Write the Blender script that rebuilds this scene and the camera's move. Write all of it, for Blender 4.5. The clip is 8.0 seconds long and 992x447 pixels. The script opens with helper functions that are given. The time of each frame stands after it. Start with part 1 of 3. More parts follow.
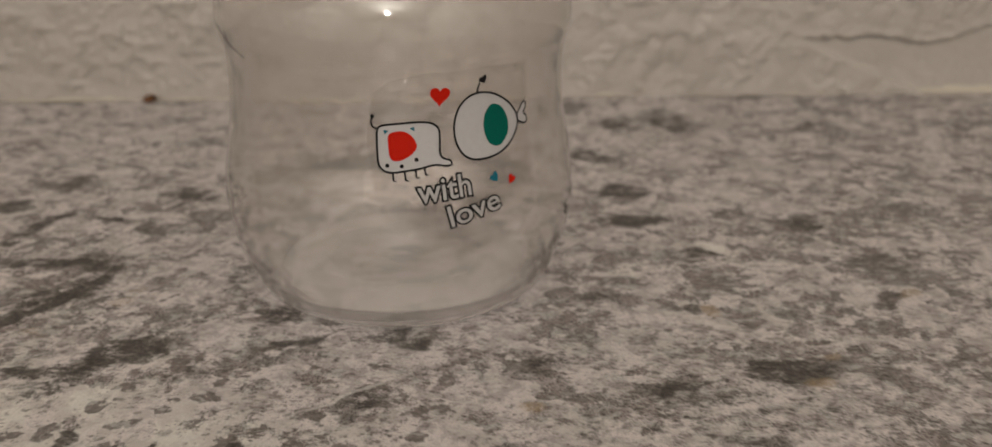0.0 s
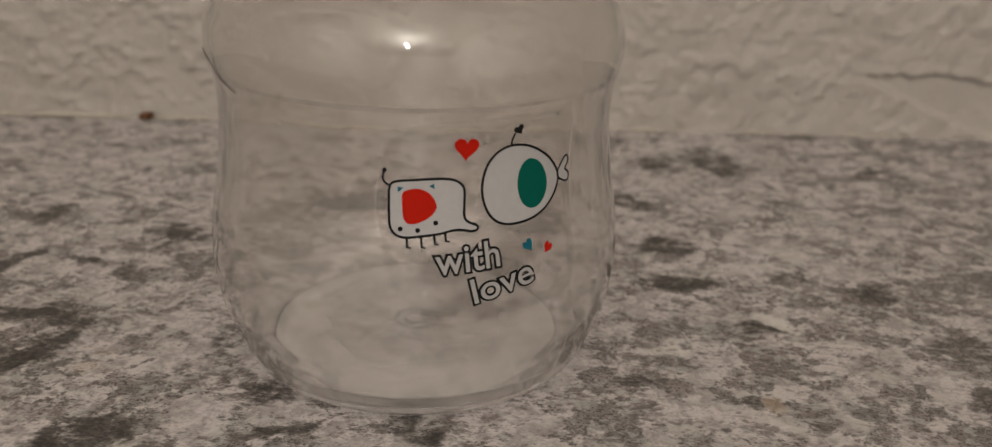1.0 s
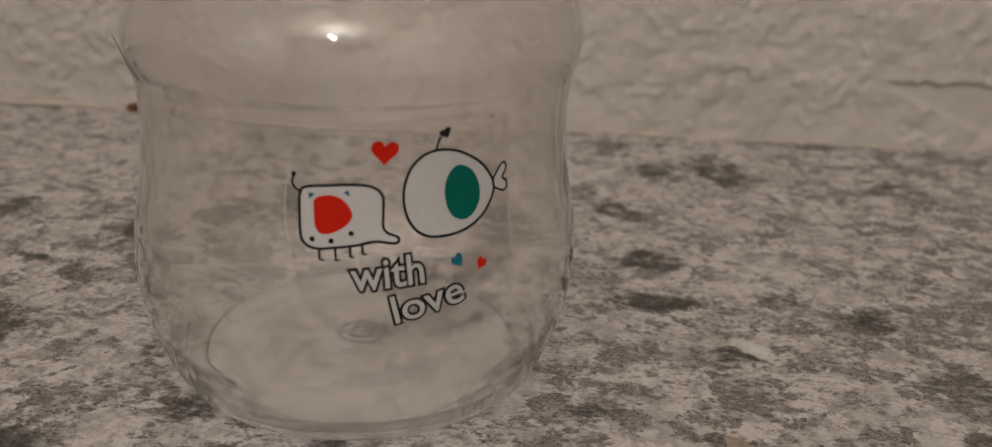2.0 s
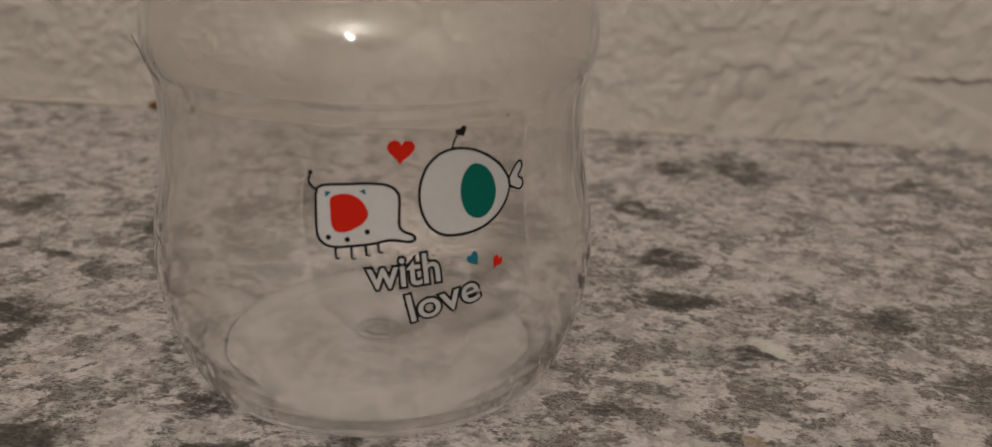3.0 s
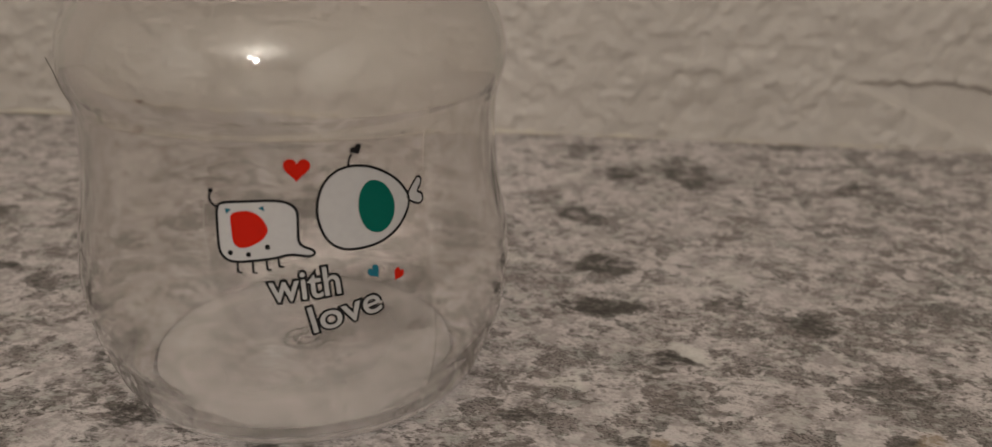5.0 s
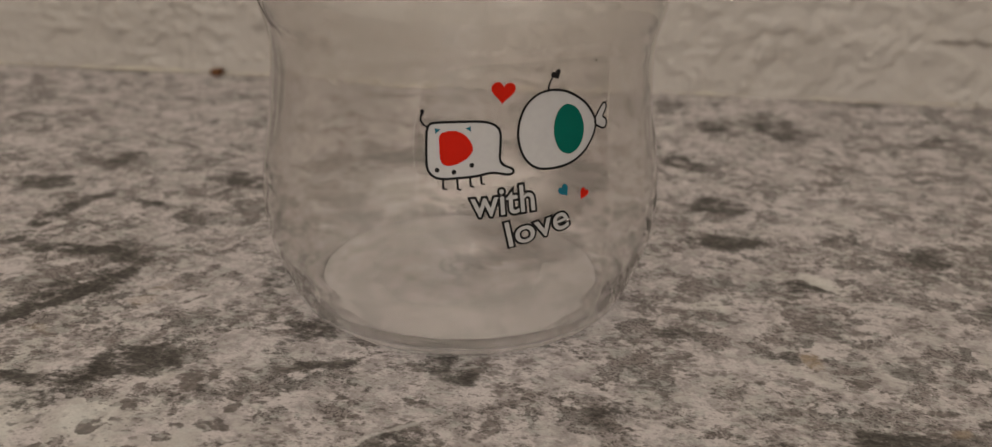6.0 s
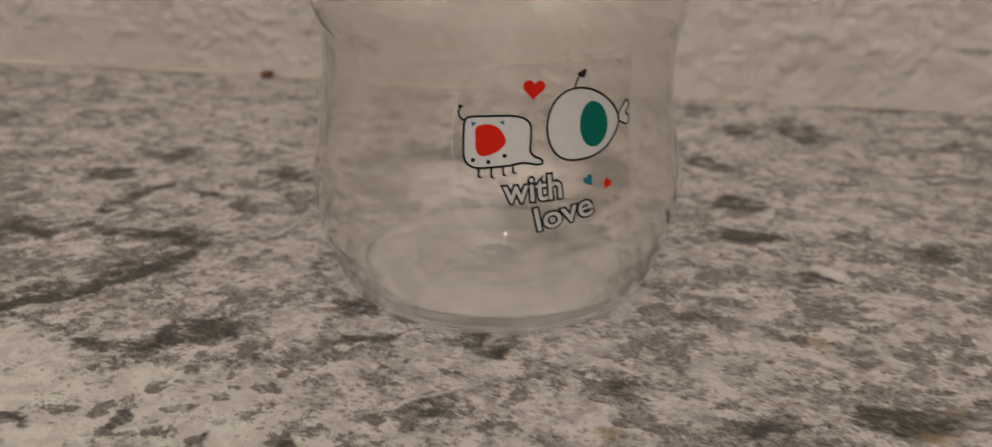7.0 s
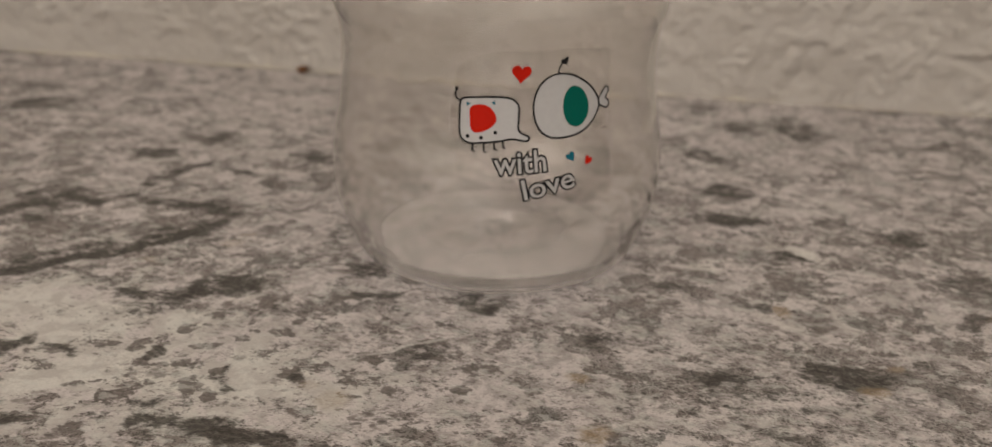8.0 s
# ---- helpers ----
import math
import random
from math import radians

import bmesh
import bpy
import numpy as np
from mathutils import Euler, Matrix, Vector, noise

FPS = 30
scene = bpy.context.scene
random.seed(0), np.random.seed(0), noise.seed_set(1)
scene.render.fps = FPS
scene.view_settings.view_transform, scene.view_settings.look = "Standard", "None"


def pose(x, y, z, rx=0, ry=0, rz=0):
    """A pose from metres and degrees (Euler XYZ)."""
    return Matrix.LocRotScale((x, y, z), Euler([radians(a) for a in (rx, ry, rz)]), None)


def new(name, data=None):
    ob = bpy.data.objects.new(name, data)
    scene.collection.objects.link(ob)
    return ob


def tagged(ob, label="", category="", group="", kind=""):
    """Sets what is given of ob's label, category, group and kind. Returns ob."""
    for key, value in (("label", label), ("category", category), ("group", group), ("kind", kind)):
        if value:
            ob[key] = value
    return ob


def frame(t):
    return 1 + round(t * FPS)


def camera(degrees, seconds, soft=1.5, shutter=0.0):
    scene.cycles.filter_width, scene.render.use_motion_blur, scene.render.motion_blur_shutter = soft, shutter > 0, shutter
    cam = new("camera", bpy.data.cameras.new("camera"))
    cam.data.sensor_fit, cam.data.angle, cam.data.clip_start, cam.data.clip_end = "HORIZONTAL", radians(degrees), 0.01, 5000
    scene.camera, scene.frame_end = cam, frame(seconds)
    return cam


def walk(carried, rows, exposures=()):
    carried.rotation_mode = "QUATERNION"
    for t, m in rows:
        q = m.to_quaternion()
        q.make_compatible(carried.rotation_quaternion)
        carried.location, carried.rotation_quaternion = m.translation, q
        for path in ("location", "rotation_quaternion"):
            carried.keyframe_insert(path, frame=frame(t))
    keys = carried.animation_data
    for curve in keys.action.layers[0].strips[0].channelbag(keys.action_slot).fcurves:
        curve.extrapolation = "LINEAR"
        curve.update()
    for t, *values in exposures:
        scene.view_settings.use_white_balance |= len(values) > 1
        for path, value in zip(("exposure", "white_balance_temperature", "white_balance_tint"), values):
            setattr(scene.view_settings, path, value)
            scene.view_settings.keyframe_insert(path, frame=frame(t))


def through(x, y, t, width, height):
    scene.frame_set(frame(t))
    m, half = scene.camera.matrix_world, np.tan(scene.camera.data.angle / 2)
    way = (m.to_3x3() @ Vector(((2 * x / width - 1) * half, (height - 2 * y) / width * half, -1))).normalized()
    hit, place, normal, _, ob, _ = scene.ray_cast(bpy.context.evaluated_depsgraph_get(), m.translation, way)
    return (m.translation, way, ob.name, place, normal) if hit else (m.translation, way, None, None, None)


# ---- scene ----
cam = camera(52.3, 8.0, 1.2, 0.35)
cam.data.dof.use_dof, cam.data.dof.focus_distance, cam.data.dof.aperture_fstop = True, 0.147, 22
# seconds, eye in metres, yaw to the left, pitch up, roll
ROWS = [
    (0.0, -0.0000, -0.0002, 0.0877, -0.26, -22.95, 0.08),
    (0.2, -0.0032, 0.0093, 0.0857, -0.65, -22.76, 0.64),
    (0.5, -0.0027, 0.0196, 0.0855, 0.04, -22.71, 1.11),
    (0.7, -0.0025, 0.0258, 0.0856, 0.15, -22.51, 1.31),
    (1.0, -0.0027, 0.0290, 0.0855, 0.62, -22.45, 1.89),
    (1.2, -0.0028, 0.0292, 0.0848, 1.81, -22.67, 1.90),
    (1.5, 0.0065, 0.0333, 0.0839, 3.06, -22.51, 1.91),
    (1.7, 0.0109, 0.0415, 0.0824, 3.25, -22.48, 2.19),
    (2.8, 0.0140, 0.0437, 0.0837, 5.40, -23.28, 2.26),
    (3.0, 0.0136, 0.0430, 0.0829, 5.16, -22.87, 1.97),
    (3.2, 0.0140, 0.0440, 0.0841, 5.55, -23.48, 2.19),
    (3.5, 0.0228, 0.0441, 0.0832, 5.83, -22.89, 1.77),
    (3.7, 0.0300, 0.0426, 0.0834, 6.05, -22.86, 1.49),
    (4.0, 0.0313, 0.0394, 0.0828, 6.17, -22.93, 1.39),
    (4.2, 0.0313, 0.0390, 0.0837, 5.91, -23.09, 1.47),
    (5.3, 0.0232, 0.0419, 0.0872, 5.84, -23.04, 1.13),
    (5.5, 0.0134, 0.0332, 0.0839, 6.01, -22.94, 1.15),
    (5.7, 0.0023, 0.0270, 0.0828, 5.31, -23.48, 1.65),
    (6.0, 0.0036, 0.0255, 0.0824, 5.42, -23.92, 1.56),
    (6.2, 0.0050, 0.0255, 0.0820, 5.40, -24.16, 1.54),
    (6.5, 0.0061, 0.0191, 0.0841, 6.23, -24.03, 1.47),
    (6.7, 0.0054, 0.0183, 0.0839, 6.26, -23.73, 1.30),
    (6.8, 0.0036, 0.0169, 0.0842, 6.06, -23.83, 1.74),
    (7.0, 0.0060, 0.0119, 0.0846, 7.69, -23.44, 1.40),
    (7.2, 0.0152, 0.0022, 0.0847, 7.11, -23.27, 1.59),
    (7.3, 0.0193, 0.0001, 0.0850, 8.24, -23.34, 1.42),
    (7.5, 0.0191, -0.0034, 0.0852, 8.76, -23.18, 1.50),
    (7.7, 0.0190, -0.0062, 0.0854, 9.61, -23.11, 1.43),
    (8.0, 0.0182, -0.0076, 0.0862, 10.44, -22.88, 1.66),
]
walk(cam,
     [(t, pose(x, y, z, 90 + pitch, 0, yaw) @ pose(0, 0, 0, 0, 0, roll)) for t, x, y, z, yaw, pitch, roll in ROWS],
     [(0.0, 0.03), (1.0, -0.06), (3.5, -0.1), (5.5, -0.1), (6.5, 0.09), (8.0, 0.12)])

# ---- light: one warm ceiling lamp in a closed room ----
world = bpy.data.worlds.new("world")
scene.world = world
world.use_nodes = True
world.node_tree.nodes["Background"].inputs[0].default_value = (0.01, 0.009, 0.008, 1)
lamp = bpy.data.lights.new("lamp", "POINT")
lamp.shadow_soft_size, lamp.energy, lamp.color = 0.024, 95, (1, 0.948, 0.888)
lamp.cycles.use_multiple_importance_sampling = False
lamp_ob = new("lamp", lamp)
lamp_ob.location = (0.0, -2.05, 1.44)

# the wall stands two degrees askew to the camera's first line
WALL_Y, SKEW = 0.3112, 0.0351


def wall_y(x):
    return WALL_Y + SKEW * x


# ---- material helpers ----
class Nodes:
    """A short way to write node trees."""

    def __init__(self, name):
        self.m = bpy.data.materials.new(name)
        self.m.use_nodes = True
        self.t = self.m.node_tree
        self.b = self.t.nodes["Principled BSDF"]
        self.out = self.t.nodes["Material Output"]
        self.co = self.t.nodes.new("ShaderNodeTexCoord").outputs["Object"]

    def put(self, socket, value):
        if isinstance(value, bpy.types.NodeSocket):
            self.t.links.new(value, socket)
        elif isinstance(value, tuple) and len(value) == 3 and socket.type == "RGBA":
            socket.default_value = (*value, 1)
        else:
            socket.default_value = value

    def noise(self, scale, detail=4.0, rough=0.55, distort=0.0, co=None, kind="FBM"):
        n = self.t.nodes.new("ShaderNodeTexNoise")
        n.noise_type = kind
        self.put(n.inputs["Vector"], co or self.co)
        for k, v in (("Scale", scale), ("Detail", detail), ("Roughness", rough), ("Distortion", distort)):
            n.inputs[k].default_value = v
        return n.outputs["Fac"]

    def voronoi(self, scale, feature="F1", out="Distance", co=None):
        n = self.t.nodes.new("ShaderNodeTexVoronoi")
        n.feature = feature
        self.put(n.inputs["Vector"], co or self.co)
        n.inputs["Scale"].default_value = scale
        return n.outputs[out]

    def moved(self, scale=(1, 1, 1), turn=0.0, shift=(0, 0, 0)):
        n = self.t.nodes.new("ShaderNodeMapping")
        self.put(n.inputs["Vector"], self.co)
        n.inputs["Scale"].default_value, n.inputs["Location"].default_value = scale, shift
        n.inputs["Rotation"].default_value = (0, 0, radians(turn))
        return n.outputs[0]

    def ramp(self, fac, a, b, va=0.0, vb=1.0):
        n = self.t.nodes.new("ShaderNodeMapRange")
        n.interpolation_type = "SMOOTHSTEP"
        self.put(n.inputs[0], fac)
        for k, v in zip((1, 2, 3, 4), (a, b, va, vb)):
            n.inputs[k].default_value = v
        return n.outputs[0]

    def calc(self, op, a, b=0.0, c=0.0):
        n = self.t.nodes.new("ShaderNodeMath")
        n.operation = op
        for s, v in zip(n.inputs, (a, b, c)):
            self.put(s, v)
        return n.outputs[0]

    def mix(self, fac, a, b):
        n = self.t.nodes.new("ShaderNodeMix")
        n.data_type = "RGBA"
        for k, v in ((0, fac), (6, a), (7, b)):
            self.put(n.inputs[k], v)
        return n.outputs[2]

    def attr(self, name):
        n = self.t.nodes.new("ShaderNodeAttribute")
        n.attribute_name = name
        return n.outputs["Fac"]

    def bump(self, height, depth, strength=1.0):
        n = self.t.nodes.new("ShaderNodeBump")
        n.inputs["Strength"].default_value, n.inputs["Distance"].default_value = strength, depth
        self.put(n.inputs["Height"], height)
        return n.outputs[0]

    def set(self, **values):
        for k, v in values.items():
            self.put(self.b.inputs[k.replace("_", " ")], v)
        return self.m


def make_granite():
    n = Nodes("granite")
    dark, grey, spot, tan, clear, web = (n.attr(k) for k in ("dark", "grey", "spot", "tan", "clear", "web"))

    def warped(size, amount, shift, stretch=(1, 1.25, 1), turn=14):
        """Coordinates pushed about by noise, so that edges come out ragged."""
        rag = n.t.nodes.new("ShaderNodeTexNoise")
        rag.inputs["Scale"].default_value, rag.inputs["Detail"].default_value = size, 4
        n.put(rag.inputs["Vector"], n.co)
        place = n.t.nodes.new("ShaderNodeVectorMath")
        place.operation = "MULTIPLY_ADD"
        n.put(place.inputs[0], rag.outputs["Color"])
        place.inputs[1].default_value = (amount, amount, 0)
        n.put(place.inputs[2], n.moved(stretch, turn, shift))
        return place.outputs[0]

    def swing(value, amount):
        """A noise value as a push up or down round nought."""
        return n.calc("MULTIPLY", n.calc("SUBTRACT", value, 0.5), amount)

    def plus(*values):
        total = values[0]
        for v in values[1:]:
            total = n.calc("ADD", total, v)
        return total

    broad = n.noise(42, 5, 0.6, 0.4, n.moved((1, 1.2, 1), 12, (8, 1, 0)))
    cloud = n.noise(95, 6, 0.6, 0.5, n.moved((1, 1.05, 1), -15, (5, 3, 0)))
    mottle = n.noise(240, 6, 0.6, 0.4, n.moved((1, 1.0, 1), 20, (1, 5, 0)))
    ragged = n.noise(380, 5, 0.6, 0.4, n.moved((1, 1.05, 1), 22, (4, 2, 0)))
    crisp = n.noise(900, 4, 0.62, 0.3, n.moved((1, 1.3, 1), 16, (2, 7, 0)))
    grain = n.noise(2300, 3, 0.62)
    # pinkish grey ground in soft clouds, milky cream where the stone is clear
    color = n.mix(n.ramp(plus(cloud, swing(mottle, 1.3)), 0.40, 0.62), (0.615, 0.556, 0.538), (0.38, 0.334, 0.322))
    milk = n.ramp(plus(clear, swing(cloud, 3.2), swing(mottle, 2.0)), 0.12, 0.72, 0.0, 0.92)
    color = n.mix(milk, color, n.mix(n.ramp(mottle, 0.42, 0.6), (0.675, 0.645, 0.595), (0.54, 0.50, 0.465)))
    color = n.mix(n.calc("MULTIPLY", n.ramp(plus(crisp, swing(ragged, 0.8)), 0.5, 0.62, 0, 0.45), n.calc("SUBTRACT", 1.0, n.calc("MULTIPLY", milk, 0.95))), color, (0.33, 0.292, 0.274))
    # grey-brown mineral in soft-edged patches with a peppery inside; streaks run with the veins
    lie = n.t.nodes.new("ShaderNodeMapping")
    lie.vector_type = "TEXTURE"
    n.put(lie.inputs["Vector"], n.co)
    lie.inputs["Scale"].default_value, lie.inputs["Rotation"].default_value = (4.5, 1, 1), (0, 0, radians(46))
    streak = n.noise(330, 5, 0.6, 0.35, lie.outputs[0])
    patch = n.noise(115, 7, 0.6, 0.5, n.moved((1, 1.15, 1), 18, (4, 4, 0)))
    amount = plus(n.calc("MULTIPLY", grey, 0.5), swing(patch, 4.6), swing(broad, 1.0), swing(ragged, 2.4), swing(crisp, 1.0), n.calc("MULTIPLY", dark, 0.35), n.calc("MULTIPLY", clear, -0.6), n.calc("MULTIPLY", n.calc("ADD", swing(streak, 5.5), 0.16), n.attr("flow")))
    inside = n.ramp(amount, 0.04, 0.53)
    tint = n.mix(n.ramp(n.noise(75, 3, 0.5), 0.42, 0.58), (0.168, 0.138, 0.125), (0.132, 0.126, 0.115))
    color = n.mix(n.calc("MULTIPLY", inside, n.ramp(plus(mottle, swing(crisp, 0.8)), 0.4, 0.62, 0.86, 0.6)), color, n.mix(n.ramp(mottle, 0.44, 0.58, 0, 0.7), tint, (0.275, 0.24, 0.224)))
    pepper = n.calc("MULTIPLY", n.ramp(plus(crisp, swing(grain, 1.0)), 0.5, 0.6), n.calc("ADD", n.calc("MULTIPLY", inside, 0.8), n.ramp(milk, 0.0, 0.8, 0.09, 0.01)))
    color = n.mix(pepper, color, (0.072, 0.06, 0.054))
    # separate small blots on the clear stone, soft at the rim
    blot = n.calc("MULTIPLY", n.ramp(plus(spot, swing(ragged, 4.2), swing(crisp, 1.5)), 0.3, 0.8, 0, 0.88), n.ramp(spot, 0.03, 0.3))
    color = n.mix(blot, color, n.mix(n.ramp(crisp, 0.4, 0.6), (0.175, 0.146, 0.132), (0.10, 0.085, 0.076)))
    drift = n.noise(80, 5, 0.65, 0.3, n.moved((1, 1, 1), 0, (2, 6, 1)))
    for size, share, shift, most in ((300, 0.68, 0.0, 0.7), (640, 0.665, 3.0, 0.7), (1300, 0.67, 5.0, 0.65)):
        cell = n.t.nodes.new("ShaderNodeTexVoronoi")
        cell.inputs["Scale"].default_value = size
        n.put(cell.inputs["Vector"], warped(size * 1.4, 1.7 / size, (shift, shift, 0), (1, 1.6, 1), turn=16))
        pick = n.t.nodes.new("ShaderNodeSeparateColor")
        n.put(pick.inputs[0], cell.outputs["Color"])
        chance = n.ramp(plus(n.calc("MULTIPLY", pick.outputs[0], 0.3), drift, n.calc("MULTIPLY", milk, -0.07)), share, share + 0.1)
        dot = n.calc("MULTIPLY", n.ramp(cell.outputs["Distance"], 0.2, 0.55, most, 0), chance)
        color = n.mix(dot, color, n.mix(pick.outputs[1], (0.19, 0.156, 0.14), (0.09, 0.076, 0.068)))
    # small milky flecks, a little cool
    fleck = n.noise(330, 5, 0.62, 0.4, n.moved((1, 1.5, 1), 20, (7, 2, 0)))
    color = n.mix(n.calc("MULTIPLY", n.ramp(plus(fleck, swing(cloud, 0.35)), 0.53, 0.61), 0.42), color, (0.60, 0.59, 0.55))
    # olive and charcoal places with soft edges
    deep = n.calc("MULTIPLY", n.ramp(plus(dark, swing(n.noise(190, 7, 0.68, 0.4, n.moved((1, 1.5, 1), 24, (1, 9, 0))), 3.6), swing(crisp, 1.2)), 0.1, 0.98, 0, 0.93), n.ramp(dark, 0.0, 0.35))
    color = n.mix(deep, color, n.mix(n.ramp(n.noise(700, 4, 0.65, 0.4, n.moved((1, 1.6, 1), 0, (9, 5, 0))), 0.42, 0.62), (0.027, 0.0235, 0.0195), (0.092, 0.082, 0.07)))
    color = n.mix(n.calc("MULTIPLY", n.ramp(plus(tan, swing(ragged, 0.6)), 0.2, 0.9, 0, 0.72), n.ramp(crisp, 0.35, 0.6, 0.55, 1.0)), color, (0.33, 0.24, 0.145))
    # thin whitish veins, here and there
    for size, width, shift, low in ((70, 0.03, 2.0, 0.55), (190, 0.05, 6.0, 0.53)):
        line = n.ramp(n.voronoi(size, "DISTANCE_TO_EDGE", co=warped(size * 1.6, 2.4 / size, (shift, 0, 0), (1, 1.7, 1), 24)), 0.0, width, 0.5, 0)
        where = n.calc("MAXIMUM", web, n.ramp(n.noise(48, 3, 0.5, 0.2, n.moved((1, 1, 1), 0, (shift, 4, 3))), low, low + 0.12))
        color = n.mix(n.calc("MULTIPLY", n.calc("MULTIPLY", n.calc("MULTIPLY", line, where), n.ramp(dark, 0.2, 0.7, 1.0, 0.15)), n.ramp(crisp, 0.35, 0.6, 0.3, 1.0)), color, (0.71, 0.675, 0.63))
    color = n.mix(n.ramp(n.calc("ADD", n.attr("vein"), swing(ragged, 2.0)), 0.2, 0.9, 0, 0.5), color, (0.71, 0.675, 0.63))
    color = n.mix(n.ramp(grain, 0.34, 0.7, 0, 0.3), color, n.mix(0.4, color, (0.13, 0.115, 0.104)))
    rough = n.ramp(mottle, 0.3, 0.7, 0.3, 0.44)
    return n.set(Base_Color=color, Roughness=rough, Normal=n.bump(n.calc("ADD", mottle, crisp), 0.00008, 0.5), Specular_IOR_Level=0.2)


def make_plaster(name, color, stain):
    n = Nodes(name)
    a, b, c = n.noise(45, 4, 0.55), n.noise(400, 4, 0.6), n.noise(9, 3)
    base = n.mix(n.ramp(a, 0.35, 0.7, 0, 0.5), color, stain)
    base = n.mix(n.ramp(c, 0.4, 0.65, 0, 0.35), base, stain)
    return n.set(Base_Color=base, Roughness=0.62, Normal=n.bump(n.calc("ADD", n.calc("MULTIPLY", n.noise(150, 4, 0.6, 0.5), 1.0), n.calc("MULTIPLY", b, 0.3)), 0.0009, 0.7))


def make_paint(name, color):
    n = Nodes(name)
    a = n.noise(6, 4)
    return n.set(Base_Color=n.mix(n.ramp(a, 0.3, 0.7, 0, 0.25), color, tuple(0.75 * v for v in color)), Roughness=0.6, Normal=n.bump(n.noise(60, 3), 0.002, 0.3))


def make_plastic(name, gloss):
    """Slightly milky blow-moulded clear plastic."""
    n = Nodes(name)
    height = n.t.nodes.new("ShaderNodeSeparateXYZ")
    n.put(height.inputs[0], n.co)
    drawn = n.noise(300, 3, 0.5, 0.3, n.moved((1, 1, 0.12)))
    ripple = n.calc("ADD", n.noise(75, 3, 0.5, 0.6), n.calc("ADD", n.calc("MULTIPLY", drawn, 0.035), n.calc("MULTIPLY", n.noise(1500, 2), 0.025)))
    waves = n.bump(n.calc("MULTIPLY", ripple, n.ramp(height.outputs[2], 0.006, 0.026, 0.1, 0.9)), 0.0012, 0.09)
    n.set(Base_Color=(0.92, 0.902, 0.888), Roughness=0.010, IOR=1.46, Transmission_Weight=1.0, Normal=waves, Coat_Weight=1.0, Coat_Roughness=gloss, Coat_IOR=1.45)
    milk = n.t.nodes.new("ShaderNodeMixShader")
    white, through = n.t.nodes.new("ShaderNodeBsdfDiffuse"), n.t.nodes.new("ShaderNodeBsdfTranslucent")
    for s in (white, through):
        s.inputs["Color"].default_value = (0.69, 0.635, 0.595, 1)
    for k, v in zip(milk.inputs, (0.15, white.outputs[0], through.outputs[0])):
        n.put(k, v)
    body = n.t.nodes.new("ShaderNodeMixShader")
    across = n.t.nodes.new("ShaderNodeVectorMath")
    across.operation = "LENGTH"
    n.put(across.inputs[0], n.moved((1, 1, 0)))
    out = across.outputs["Value"]
    # the base is thicker, and so milkier, most of all towards its rim
    floor_part = n.calc("MULTIPLY", n.ramp(height.outputs[2], 0.0040, 0.0044, 1.0, 0.0), n.ramp(out, 0.0240, 0.0243, 1.0, 0.0))
    base = n.calc("MULTIPLY", floor_part, n.calc("ADD", n.ramp(out, 0.006, 0.0215, 0.06, 0.36), n.ramp(n.noise(150, 3, 0.5, 0.5), 0.38, 0.62, 0.0, 0.08)))
    # and so is the heel
    base = n.calc("ADD", base, n.calc("MULTIPLY", n.ramp(height.outputs[2], 0.005, 0.017, 0.09, 0.0), n.ramp(out, 0.0244, 0.0250)))
    base = n.calc("ADD", base, n.ramp(height.outputs[2], 0.046, 0.056, 0.0, 0.03))
    haze = n.calc("ADD", n.ramp(n.noise(120, 5, 0.65, 0.8), 0.35, 0.7, 0.008, 0.03), base)
    for k, v in zip(body.inputs, (haze, n.b.outputs[0], milk.outputs[0])):
        n.put(k, v)
    n.t.links.new(body.outputs[0], n.out.inputs["Surface"])
    return n.m


def make_ink(name, color, rough=0.6):
    n = Nodes(name)
    a = n.noise(900, 3)
    return n.set(Base_Color=n.mix(n.ramp(a, 0.35, 0.7, 0, 0.2), color, tuple(0.8 * v for v in color)), Roughness=rough, Specular_IOR_Level=0.08)


def make_film(name, tint):
    """A thin clear film that takes a little of the light."""
    n = Nodes(name)
    clear = n.t.nodes.new("ShaderNodeBsdfTransparent")
    n.put(clear.inputs["Color"], n.mix(n.noise(260, 3), tint, tuple(min(1.0, v + 0.04) for v in tint)))
    n.t.links.new(clear.outputs[0], n.out.inputs["Surface"])
    return n.m


granite = make_granite()
plaster = make_plaster("textured_plaster", (0.392, 0.355, 0.320), (0.345, 0.309, 0.274))
caulk_mat = make_ink("cream_caulk", (0.45, 0.405, 0.335), 0.5)
paint = make_paint("room_paint", (0.62, 0.6, 0.56))
floor_mat = make_paint("floor_paint", (0.4, 0.33, 0.27))
plastic = make_plastic("milky_clear_plastic", 0.03)
INK = {
    "white": make_ink("white_ink", (0.40, 0.385, 0.38)),
    "pale": make_ink("thin_white_ink", (0.345, 0.33, 0.322)),
    "black": make_ink("black_ink", (0.008, 0.0075, 0.008)),
    "red": make_ink("red_ink", (0.40, 0.010, 0.003)),
    "teal": make_ink("teal_ink", (0.001, 0.088, 0.064)),
    "blue": make_ink("blue_ink", (0.010, 0.10, 0.14)),
}
film_sheet = make_film("print_film", (0.905, 0.90, 0.895))
film_mat = make_ink("film_edge", (0.5, 0.48, 0.46), 0.3)
fibre_mat = make_ink("dark_fibre", (0.03, 0.022, 0.018))
crumb_mat = make_ink("brown_crumb", (0.13, 0.06, 0.028), 0.8)


